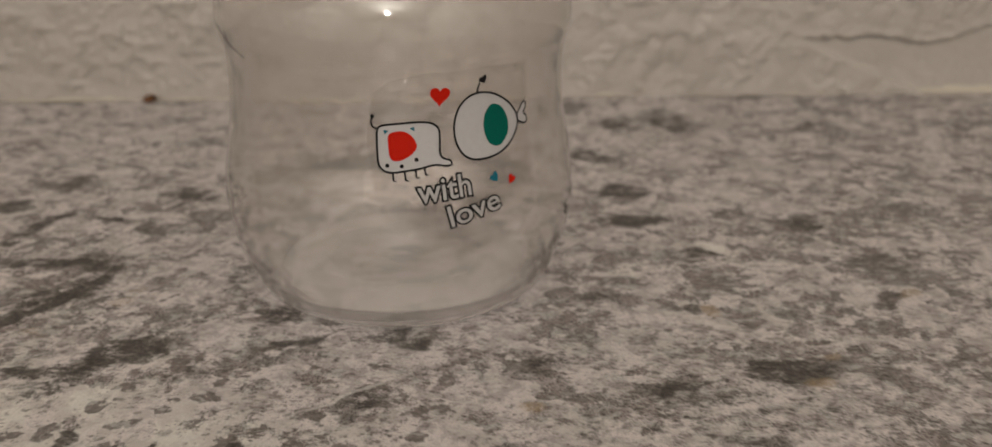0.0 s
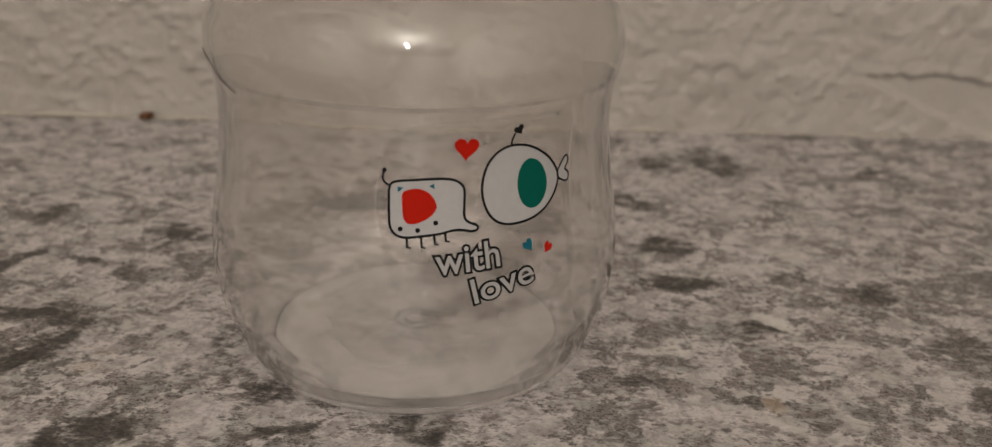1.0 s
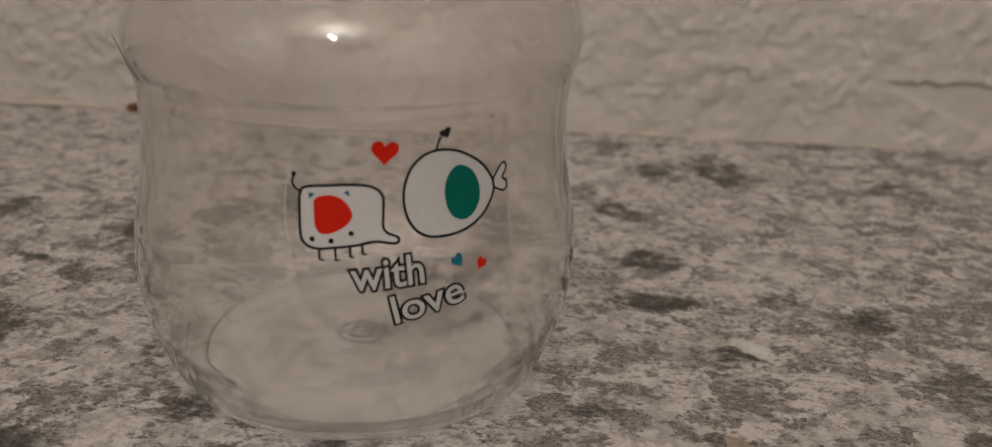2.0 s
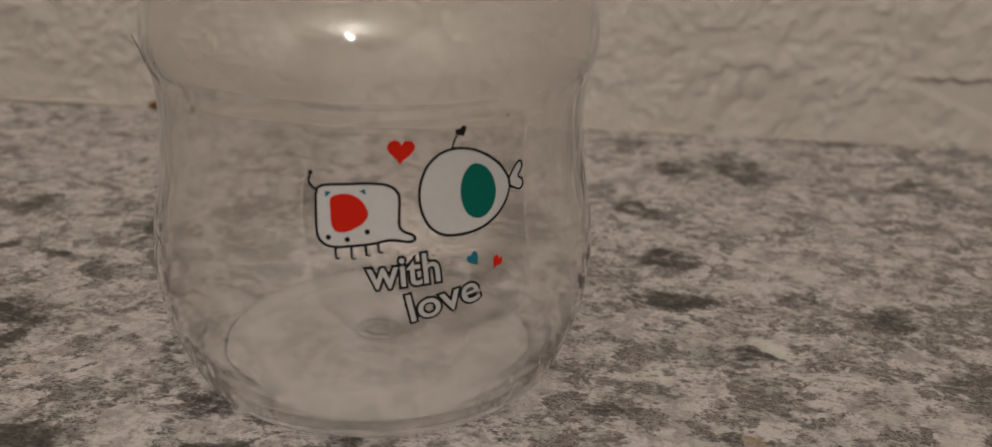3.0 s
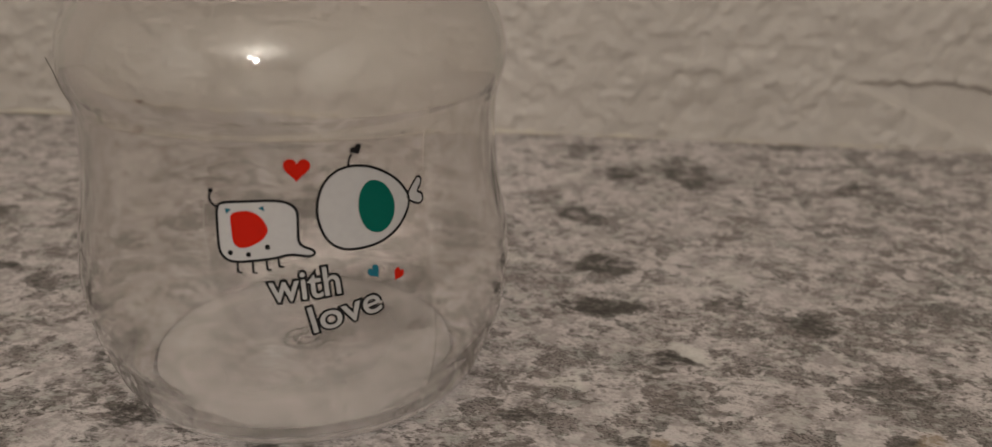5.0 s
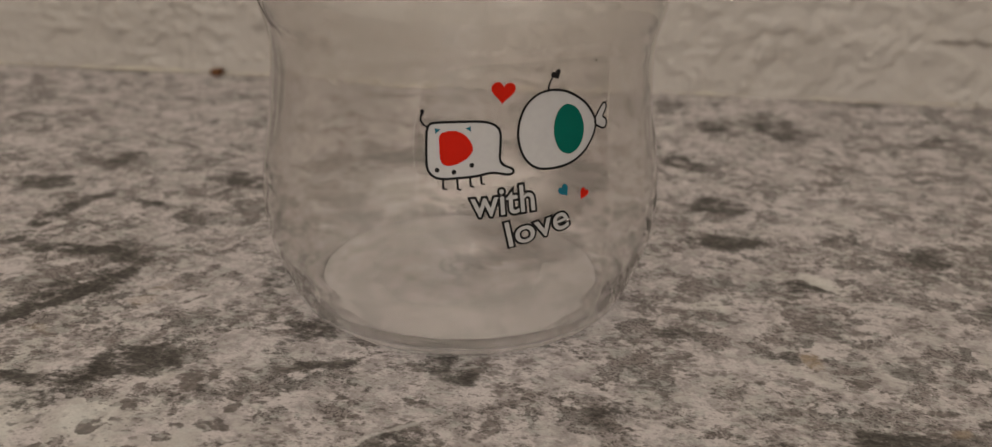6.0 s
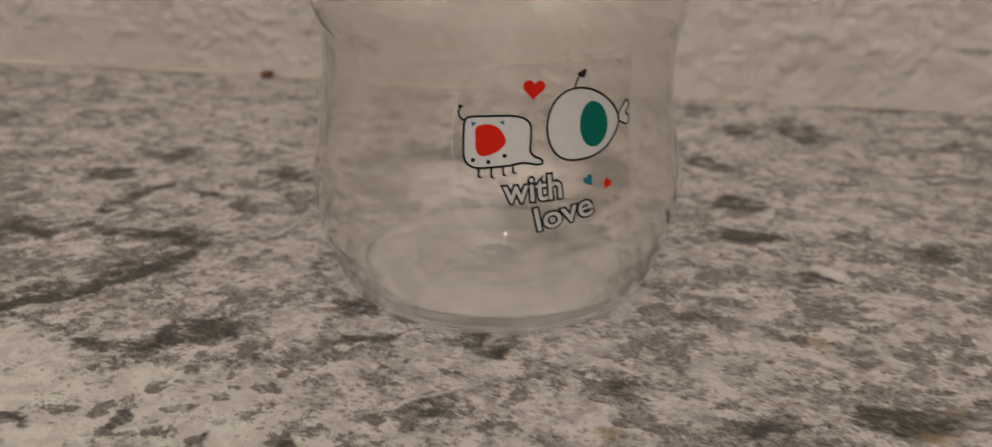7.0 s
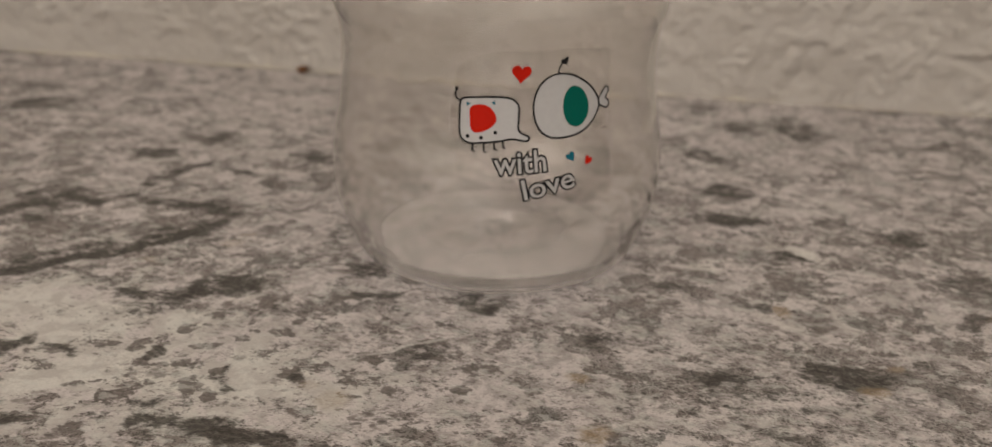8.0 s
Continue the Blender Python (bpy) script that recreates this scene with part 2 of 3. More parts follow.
# ---- mesh helpers ----
def part(name, bm, material, parent=None, label="", smooth=False):
    me = bpy.data.meshes.new(name)
    bm.to_mesh(me)
    bm.free()
    me.materials.append(material)
    if smooth:
        me.polygons.foreach_set("use_smooth", [True] * len(me.polygons))
    ob = new(name, me)
    ob.parent = parent
    return tagged(ob, label)


def thing(name, label, category, place=(0, 0, 0)):
    ob = new(name)
    ob.empty_display_size = 0.01
    ob.location = place
    return tagged(ob, label, category)


def box(x0, x1, y0, y1, z0, z1):
    bm = bmesh.new()
    bmesh.ops.create_cube(bm, size=1)
    for v in bm.verts:
        v.co = ((x0 + x1) / 2 + v.co.x * (x1 - x0), (y0 + y1) / 2 + v.co.y * (y1 - y0), (z0 + z1) / 2 + v.co.z * (z1 - z0))
    return bm


def skewed(bm):
    """Lays a box that was drawn along the x axis along the wall."""
    for v in bm.verts:
        v.co.y += wall_y(v.co.x)
    return bm


def sheet(name, xs, ys, place, material):
    """One grid of points place(x, y) with arrays in and out."""
    gx, gy = np.meshgrid(xs, ys)
    co = np.stack(place(gx, gy), -1).reshape(-1, 3)
    nx, ny = len(xs), len(ys)
    i = (np.arange(ny - 1)[:, None] * nx + np.arange(nx - 1)[None]).ravel()
    me = bpy.data.meshes.new(name)
    me.from_pydata(co.tolist(), [], np.stack([i, i + 1, i + 1 + nx, i + nx], 1).tolist())
    me.polygons.foreach_set("use_smooth", [True] * len(me.polygons))
    me.materials.append(material)
    return me, gx, gy


def steps(*stops):
    """Grid lines: stops are (from, to, how many) stretches that follow one another."""
    return np.unique(np.concatenate([np.linspace(a, b, n + 1) for a, b, n in stops]).round(6))


def lattice(seed, size=64):
    return np.random.default_rng(seed).random((size, size))


def value_noise(x, y, seed):
    """Smooth noise from 0 to 1 with cells one unit wide."""
    g = lattice(seed)
    xi, yi = np.floor(x).astype(int), np.floor(y).astype(int)
    fx, fy = x - xi, y - yi
    fx, fy = fx * fx * (3 - 2 * fx), fy * fy * (3 - 2 * fy)
    at = lambda a, b: g[(yi + b) % 64, (xi + a) % 64]
    return (at(0, 0) * (1 - fx) + at(1, 0) * fx) * (1 - fy) + (at(0, 1) * (1 - fx) + at(1, 1) * fx) * fy


# ---- the counter ----
# dark places in the stone: x, y, half length, half width in millimetres, strength
DARK_WEST = [
    (-64, 150, 6.7, 4.6, 1), (-72, 140, 6, 4, 0.4), (-41, 162, 3.7, 4.8, 0.8), (-49, 179, 3.6, 4.0, 0.6), (-119, 183, 7.7, 7.0, 0.8),
    (-116, 171, 4.6, 3.7, 0.6), (-99, 188, 4.2, 2.8, 0.8), (-80, 186, 6.2, 3.8, 0.6), (-113, 217, 4.8, 4.6, 0.8),
    (-105, 233, 7.5, 6.7, 0.6), (-167, 250, 10.8, 5.6, 0.8), (-73, 223, 7.2, 4.4, 0.8), (-72, 205, 5.2, 5.2, 0.5), (-177, 267, 5.7, 5.5, 0.6), (-37, 245, 9, 6, 0.7),
]
DARK_FRONT = [
    (-92, 109, 9, 4, 0.5), (-84, 97, 12, 3, 0.6), (-102, 122, 7, 4, 0.4),
    (-40, 106.5, 12, 2.7, 1), (-55, 106, 2.7, 5.1, 0.6), (-87, 122, 2.1, 3.8, 0.9), (-79, 122, 3.1, 1.1, 0.9),
    (-73, 102, 2.3, 1.6, 0.8), (-64, 124, 1.8, 2.8, 0.7), (-47, 119, 1.3, 3.8, 0.6), (-37, 124, 1.3, 1.6, 1), (-21, 134, 3.1, 4.1, 0.7),
    (-35, 153, 3.5, 1.3, 0.9), (-50, 144, 3.9, 2.2, 0.5), (-15, 155, 3.5, 2.5, 0.8), (10, 146, 3.3, 4.4, 0.5), (16, 128, 4.4, 3.6, 0.4),
]
DARK_CORNER = [
    (74, 168, 3.7, 3.0, 0.65), (52, 145, 6.1, 2.9, 0.6), (79, 189, 6.0, 2.4, 0.45), (88, 190, 2.2, 2.4, 0.6), (39, 166, 1.2, 1.9, 0.7),
]
DARK_EAST = [
    (48, 144, 5.8, 3.8, 1), (29, 139, 4.2, 5.0, 0.7), (39, 125, 7.6, 3.4, 0.35), (31, 226, 7.0, 3.1, 0.9), (31, 208, 6.9, 3.4, 1),
    (68, 208, 5.0, 4.1, 0.8), (51, 280, 6.5, 12.5, 0.7), (36, 277, 6.5, 6.2, 0.7), (25, 251, 3.8, 4.7, 0.7), (25, 294, 3.9, 5.5, 0.6),
    (42, 190, 5.3, 2.0, 0.8), (58, 211, 8.7, 1.9, 0.5), (78, 185, 6.4, 3.7, 0.5), (76, 170, 3.6, 2.1, 0.7),
    (21, 170, 5.5, 4.1, 0.5), (42, 136, 30, 17, 0.3), (64, 147, 4.8, 3.2, 0.4), (80, 305, 6.0, 4.3, 0.5), (92, 274, 8.1, 4.2, 0.5),
]
# small blots on the clear stone
SPOT_WEST = [
    (-67, 126, 1.2, 1.1, 1), (-64, 122, 1.1, 1.8, 1), (-61, 134, 1, 1.4, 1), (-56, 129, 1.6, 0.8, 1), (-57, 123, 1.3, 1.6, 1), (-60, 121, 1.6, 0.8, 0.8),
    (-53, 117, 2.1, 2.2, 1), (-50, 122, 1.2, 1.1, 1), (-51, 133, 1.5, 1.1, 1), (-50, 135, 0.9, 0.8, 1), (-63, 111, 2.1, 1.8, 1), (-61, 115, 1.6, 0.8, 1),
    (-69, 114, 2.5, 0.8, 1), (-49, 115, 1.2, 1.1, 1), (-64, 103, 1.6, 1, 1), (-73, 103, 2.1, 1.3, 1), (-80, 122, 2.7, 1.1, 1), (-81, 117, 3.2, 1.1, 0.7), (-74, 126, 2.7, 1.1, 0.7),
]
SPOT_CORNER = [
    (63, 151, 1.5, 1.0, 1), (72, 157, 1.6, 1.1, 0.9), (57, 154, 1.8, 0.9, 0.9), (46, 159, 1.4, 1.2, 0.9),
]
SPOT_FRONT = [
    (-38, 124, 1.6, 2.1, 1), (-52, 148, 2.1, 1.6, 1), (-52, 145, 1.2, 0.9, 1), (-44, 141, 1.2, 0.8, 1), (-45, 136, 1.6, 1.1, 1), (-35, 128, 1.2, 0.8, 1),
    (-34, 126, 1.1, 0.8, 1), (-44, 129, 2.7, 1.1, 0.7), (-28, 131, 1.6, 1.6, 1), (-27, 125, 2.2, 1.7, 0.9), (-22, 123, 1.1, 1.1, 1), (-20, 139, 2.1, 1.1, 1),
    (-29, 144, 0.8, 1.1, 1), (-8, 133, 1.1, 1.2, 1), (-12, 126, 1.6, 1, 1), (-11, 131, 2.1, 1.6, 0.7), (-59, 140, 2.1, 1.1, 1), (-38, 152, 2.7, 1.1, 1), (-66, 128, 1.5, 1.1, 0.7),
]
# larger grey-brown patches
GREY_VEIN = [
    (-110, 163, 9, 8, 0.85), (-97, 173, 8, 5, 0.75), (-88, 178, 6, 4, 0.7),
]
GREY_WEST = [
    (-71, 137, 2.4, 1.9, 0.9), (-66, 140, 2.4, 1.9, 0.9), (-71, 108, 2.3, 1.2, 0.9), (-43, 147, 3.4, 2.8, 0.9), (-19, 155, 3.2, 2.8, 0.9), (-11, 156, 3, 1.7, 0.8),
    (-21, 133, 4.6, 3.6, 0.9), (-38, 134, 3, 2.2, 0.6), (-47, 113, 3.6, 1.6, 0.6), (-38, 113, 3.6, 2.1, 0.6), (-23, 110, 5.6, 1.6, 0.8), (-27, 142, 4.6, 2.1, 0.5),
    (-13, 112, 3.5, 1.6, 0.9), (-30, 108, 5.7, 1.6, 0.8), (3, 122, 2.5, 1.2, 0.9), (-7, 119, 2.7, 1.1, 0.5), (16, 119, 5.6, 1.5, 0.6), (6, 144, 3, 2.5, 0.9), (11, 138, 3.2, 2, 0.9),
]
GREY_CORNER = [
    (70, 159, 5.1, 3.1, 0.9), (55, 167, 3.0, 4.6, 0.9), (62, 170, 2.4, 2.6, 0.8), (65, 165, 3.4, 1.8, 0.8), (51, 157, 2.8, 3.7, 0.8), (43, 177, 4.0, 4.2, 0.8), (45, 163, 4.2, 3.0, 0.8), (72, 150, 2.5, 3.1, 0.8), (83, 179, 3.7, 3.3, 0.9), (53, 154, 4.0, 2.2, 0.8), (59, 146, 5.7, 2.6, 0.7), (78, 184, 5.9, 3.0, 0.9),
]
GREY_EAST = [
    (14, 165, 6.2, 4, 0.6), (21, 158, 2.1, 1.5, 0.9), (15, 155, 2.7, 2.1, 0.9), (31, 169, 3.2, 2, 0.9), (26, 179, 2.5, 2.5, 0.9), (40, 177, 4.6, 3.5, 0.8),
    (38, 165, 1.5, 2.1, 0.9), (54, 192, 5.1, 4, 0.9), (44, 190, 3.5, 2.5, 0.9), (30, 141, 5.1, 4, 0.65), (16, 135, 3.5, 3.5, 0.5), (38, 149, 3.2, 2, 0.8),
    (22, 127, 2.5, 1, 0.7), (64, 169, 3.5, 2.5, 0.6), (78, 188, 5.1, 2.1, 0.9), (75, 170, 3.6, 2.7, 0.9), (68, 159, 4.6, 2.1, 0.7), (49, 151, 5.7, 2.5, 0.6), (35, 124, 5.7, 2, 0.6),
]
GREY_MID = [
    (25, 214, 7.1, 3.5, 0.6), (15, 217, 4, 2, 0.9), (49, 210, 5.1, 2.5, 0.5), (25, 191, 5.5, 3.5, 0.8), (36, 189, 5.1, 2.5, 0.9), (27, 178, 3, 1.5, 0.9),
    (14, 183, 3, 2.1, 0.7), (43, 177, 4, 4, 0.8), (18, 171, 6.1, 3, 0.7), (58, 190, 6.6, 4, 0.8), (67, 208, 5, 3.5, 0.9), (74, 183, 6.1, 4.6, 0.9),
    (82, 179, 6.1, 5.1, 0.7), (33, 168, 2.5, 2.1, 0.7), (53, 169, 4, 2.5, 0.6), (13, 163, 4.5, 1.5, 0.6), (92, 213, 10.6, 5.2, 0.7), (94, 186, 4, 2.7, 0.9), (74, 203, 7.2, 2, 0.4),
]
GREY_BEHIND = [(-38, 246, 11, 9, 0.9), (-53, 238, 8, 6, 0.8), (-41, 219, 12, 4, 0.9), (3, 240, 9, 10, 0.9), (-58, 214, 9, 4, 0.8), (-18, 229, 8, 5, 0.9), (-26, 208, 13, 3, 0.8)]
# rusty and creamy places, thin white veins
TAN = [
    (58, 148, 1.7, 1.3, 0.7), (80, 172, 2.4, 1.8, 0.8),
    (-30, 118, 3.2, 2.8, 0.6), (-35, 121, 2, 2.3, 0.5), (6, 133, 2.1, 1.6, 1), (11, 119, 2.6, 2.1, 1), (53, 141, 2.3, 1.6, 0.9), (41, 166, 1.6, 2.0, 1), (-68, 174, 3, 2, 0.5), (-69, 169, 3.2, 2.4, 0.5), (-82, 158, 3.2, 1.8, 0.5),
]
CREAM = [
    (-74, 116, 5.7, 3.6, 1), (-58, 116, 3.5, 2.9, 1), (-41, 122, 5.7, 4.3, 1), (-45, 119, 3, 2.7, 1), (-81, 133, 8.9, 6.5, 0.8), (-62, 136, 3.2, 2.7, 1), (-59, 147, 3.5, 2.7, 0.9), (-92, 136, 5.7, 5, 0.8),
    (48, 193, 3.5, 3, 1), (39, 161, 4, 2, 0.8), (25, 182, 4, 2, 0.8), (69, 170, 4.1, 2.1, 0.8), (55, 223, 3.5, 2.5, 0.8), (46, 216, 4.6, 2, 0.9), (14, 226, 4, 2, 0.8),
]
WHITE_VEINS = [
    [(41, 191), (49, 188), (58, 185), (66, 183)], [(70, 213), (85, 217), (93, 219), (107, 221)], [(-32, 129), (-27, 133), (-22, 138), (-16, 143)], [(3, 116), (11, 121), (23, 126), (33, 129), (43, 132)],
]
# the long dark vein and shorter dark lines: strength, half width, points
DARK_LINES = [
    (0.55, 8.0, [(-112, 143), (-96, 157), (-85, 168), (-79, 176)]),
    (1.2, 2.9, [(-112, 140), (-101, 150), (-96, 155), (-90, 159), (-85, 165), (-80, 172), (-76, 179)]),
    (0.95, 2.8, [(-96, 187), (-84, 186), (-76, 184)]),
    (1.0, 4.0, [(-126, 170), (-122, 178), (-118, 183), (-108, 183)]),
    (0.75, 2.8, [(-102, 195), (-101, 206), (-95, 214), (-85, 210)]),
    (0.8, 3.4, [(-79, 144), (-71, 144), (-65, 149), (-59, 151)]),
    (0.85, 2.6, [(-56, 106), (-45, 108), (-33, 107)]),
]


def along(x, y, points, half):
    """1 on a line through points, falling to 0 at half away."""
    near = np.full(x.shape, 1e9)
    for (ax, ay), (bx, by) in zip(points, points[1:]):
        s = np.clip(((x - ax) * (bx - ax) + (y - ay) * (by - ay)) / ((bx - ax) ** 2 + (by - ay) ** 2), 0, 1)
        near = np.minimum(near, np.hypot(x - ax - s * (bx - ax), y - ay - s * (by - ay)))
    return np.clip(1 - near / half, 0, 1)


def build_counter():
    xs = steps((-1.5, -0.24, 12), (-0.24, -0.11, 150), (-0.11, 0.09, 400), (0.09, 0.17, 90), (0.17, 1.5, 12))
    ys = steps((-0.35, 0.085, 6), (0.085, 0.175, 190), (0.175, 0.312, 160))
    # the far edge follows the wall
    me, gx, gy = sheet("countertop", xs, ys, lambda x, y: (x, y + (y > 0.2) * (y - 0.2) / 0.112 * (wall_y(x) + 0.004 - 0.312), 0 * x), granite)
    x, y = gx * 1000, gy * 1000
    wx = x + 5 * (value_noise(x / 6, y / 6, 3) - 0.5) + 2.2 * (value_noise(x / 2, y / 2, 4) - 0.5)
    wy = y + 5 * (value_noise(x / 6, y / 6, 5) - 0.5) + 2.2 * (value_noise(x / 2, y / 2, 6) - 0.5)
    turns = random.Random(5)

    def places(spots, sway, reach=1.6, fall=0.95):
        """1 inside the listed ellipses, falling off past their rims; sway: how far their edges are pushed about."""
        total = np.zeros(x.shape)
        px, py = x + sway * (wx - x), y + sway * (wy - y)
        for bx, by, rx, ry, s in spots:
            turn = 0.17 + turns.uniform(-0.45, 0.45)
            c, k = math.cos(turn), math.sin(turn)
            u, v = (px - bx) * c + (py - by) * k, -(px - bx) * k + (py - by) * c
            total = np.maximum(total, s * np.clip(reach - fall * np.hypot(u / rx, v / ry), 0, 1) ** 1.3)
        return total

    dark = places(DARK_WEST + DARK_FRONT + DARK_EAST + DARK_CORNER, 1.0)
    near_x, near_y = x + 0.4 * (wx - x), y + 0.4 * (wy - y)
    for strength, half, line in DARK_LINES:
        dark = np.maximum(dark, strength * np.minimum(1.6 * along(near_x, near_y, line, half), 1) * (0.75 + 0.5 * value_noise(x / 3, y / 3, 8)))
    # darker in uneven patches where the stone meets the caulk
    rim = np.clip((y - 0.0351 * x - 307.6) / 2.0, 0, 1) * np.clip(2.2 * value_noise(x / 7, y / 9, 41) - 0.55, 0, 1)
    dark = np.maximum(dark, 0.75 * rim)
    dark *= np.clip(np.hypot(x + 42.5, (y - 167.5)) / 2.6 - 0.15, 0, 1)
    grey = places(GREY_WEST + GREY_EAST + GREY_MID + GREY_BEHIND + GREY_VEIN + GREY_CORNER, 0.8)
    spot = places(SPOT_WEST + SPOT_FRONT + SPOT_CORNER, 0.3, 1.75, 0.9)
    tan = places(TAN, 0.5, 1.5, 0.9)
    cream = places(CREAM, 0.9, 1.7, 0.9)
    vein = np.zeros(x.shape)
    for line in WHITE_VEINS:
        vein = np.maximum(vein, along(near_x, near_y, line, 0.8) * (0.3 + 0.9 * value_noise(x / 5, y / 5, 40)))
    # the stone is paler towards the front on the west side
    edge = 12 * (value_noise(x / 17, y / 14, 31) - 0.5)
    west = np.clip((2 - x + edge) / 30, 0, 1) * np.clip((y - 96) / 14, 0.15, 1) * np.clip((150 - y + 0.25 * (-x - 60) + edge) / 20, 0, 1)
    clear = 0.48 * west + 0.7 * cream - 0.25 * np.clip((x - 50) / 40, 0, 1) - 0.25 * np.clip((-100 - x) / 40, 0, 1) - 0.35 * grey
    # and greyer again right at the front
    grey = np.maximum(grey, 0.75 * np.clip((113 - y + 0.5 * edge + 0.12 * (x + 60)) / 9, 0, 1))
    flow = np.exp(-(((x + 100) / 42) ** 2) - ((y - 172) / 30) ** 2)
    web = 1.1 * np.exp(-(((x - 32) / 26) ** 2) - ((y - 134) / 20) ** 2)
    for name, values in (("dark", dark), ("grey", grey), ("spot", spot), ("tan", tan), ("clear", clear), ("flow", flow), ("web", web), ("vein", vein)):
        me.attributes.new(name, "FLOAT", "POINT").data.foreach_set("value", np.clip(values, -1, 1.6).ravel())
    top = tagged(new("countertop", me), "polished grey and cream granite countertop", kind="structure")
    part("slab", box(-1.5, 1.5, -0.35, 0.25, -0.03, -0.001), granite, top)
    tagged(part("counter_base", box(-1.5, 1.5, -0.3, 0.25, -0.9, -0.031), paint), "plain painted counter base", kind="structure")
    return top


# ---- the wall ----
RIDGE_X = [0.094, 0.1026, 0.112, 0.122, 0.131, 0.138, 0.146, 0.155, 0.2]
RIDGE_Z = [0.0180, 0.0184, 0.0186, 0.0189, 0.0172, 0.0161, 0.0185, 0.0214, 0.034]


def wall_relief(x, z):
    """How far the trowelled plaster stands out, in metres."""
    mx, mz = x * 1000, z * 1000
    slant = mx - 0.55 * mz
    lumps = value_noise(mx / 11, mz / 9, 11) * 0.5 + value_noise(mx / 5.2, mz / 4.4, 12) * 0.32 + value_noise(mx / 2.4, mz / 2.2, 13) * 0.14
    strokes = value_noise(slant / 4.2, mz / 19, 14) * 0.5 + value_noise(slant / 2.1, mz / 9, 15) * 0.25
    blobs = np.clip((value_noise(mx / 3.9, mz / 3.0, 16) - 0.5) * 3, 0, 1) * np.clip((value_noise(mx / 24, mz / 20, 17) - 0.35) * 4, 0, 1)
    fold = (1 - np.abs(2 * value_noise(mx / 8, mz / 6.5, 19) - 1)) ** 4 * np.clip((value_noise(mx / 17, mz / 14, 20) - 0.4) * 4, 0, 1)
    fine = value_noise(mx / 1.5, mz / 1.4, 21)
    east = np.clip((mx - 10) / 40, 0, 1)
    ribs = np.abs(2 * value_noise(slant / 2.6, mz / 15, 23) - 1) * np.clip((value_noise(mx / 14, mz / 12, 24) - 0.3) * 3, 0, 1)
    flakes = np.clip((value_noise(mx / 2.1, mz / 1.7, 25) - 0.58) * 6, 0, 1) * np.clip((value_noise(mx / 9, mz / 8, 26) - 0.42) * 5, 0, 1)
    out = 0.9 * lumps + 0.9 * strokes * (0.35 + 0.65 * east) + 0.5 * blobs + 0.3 * fold + 0.24 * fine + 0.4 * ribs * (0.3 + 0.7 * east) + 0.3 * flakes
    ridge = np.interp(mx / 1000, RIDGE_X, RIDGE_Z) * 1000 + 0.5 * (value_noise(mx / 3, mz * 0, 18) - 0.5) + 0.9 * (value_noise(mx / 1.3, mz * 0, 22) - 0.5)
    below = np.clip((ridge - mz) / 0.9, 0, 1) * np.clip((mx - 94) / 3, 0, 1) * np.clip((mz - (18 - (mx - 94) * 0.42)) / 1.2, 0, 1)
    lip = np.exp(-((mz - ridge - 0.7) / 0.9) ** 2) * np.clip((mx - 94) / 4, 0, 1)
    out = out * (1 - 0.75 * below) + 0.15 * lip - 0.1 * below + 0.3
    return 0.0017 * out


def build_wall():
    xs = steps((-1.5, -0.27, 8), (-0.27, 0.2, 640), (0.2, 1.5, 8))
    zs = steps((-0.9, 0, 4), (0, 0.085, 125), (0.085, 1.95, 6))
    me, _, _ = sheet("wall_north", xs, zs, lambda x, z: (x, wall_y(x) - wall_relief(x, z), z), plaster)
    wall = tagged(new("wall_north", me), "cream hand-trowelled plaster wall behind the counter", kind="structure")
    tagged(part("wall_core", skewed(box(-1.5, 1.5, 0.004, 0.12, -0.9, 1.95)), plaster, wall), kind="structure")
    # caulk along the joint, a hollow fillet with a slightly wavy edge
    bm = bmesh.new()
    rows = []
    for k in range(241):
        x = -0.3 + 0.55 * k / 240
        s = 0.0027 + 0.0006 * noise.noise((x * 60, 0.3, 0)) + 0.0004 * noise.noise((x * 220, 1.3, 0))
        y0 = wall_y(x) + 0.0006
        row = []
        for j in range(7):
            a = math.pi / 2 * j / 6
            row.append(bm.verts.new((x, y0 - 0.0012 - s * 0.75 * (1 - math.sin(a)), 0.0001 + s * 1.25 * (1 - math.cos(a)))))
        row.append(bm.verts.new((x, y0 + 0.001, 0.0001 + s * 1.25)))
        rows.append(row)
    for a, b in zip(rows, rows[1:]):
        for j in range(7):
            bm.faces.new((a[j], b[j], b[j + 1], a[j + 1]))
    tagged(part("caulk_trim", bm, caulk_mat, smooth=True), "cream caulk bead along the wall joint", kind="structure")
    for name, b, m in (
        ("ceiling", (-1.5, 1.5, -4.2, 0.45, 1.95, 2.05), paint),
        ("floor", (-1.5, 1.5, -4.2, 0.45, -1.0, -0.9), floor_mat),
        ("wall_south", (-1.5, 1.5, -4.3, -4.2, -0.9, 1.95), paint),
        ("wall_west", (-1.6, -1.5, -4.3, 0.45, -0.9, 1.95), paint),
        ("wall_east", (1.5, 1.6, -4.3, 0.45, -0.9, 1.95), paint),
    ):
        tagged(part(name, box(*b), m), kind="structure")


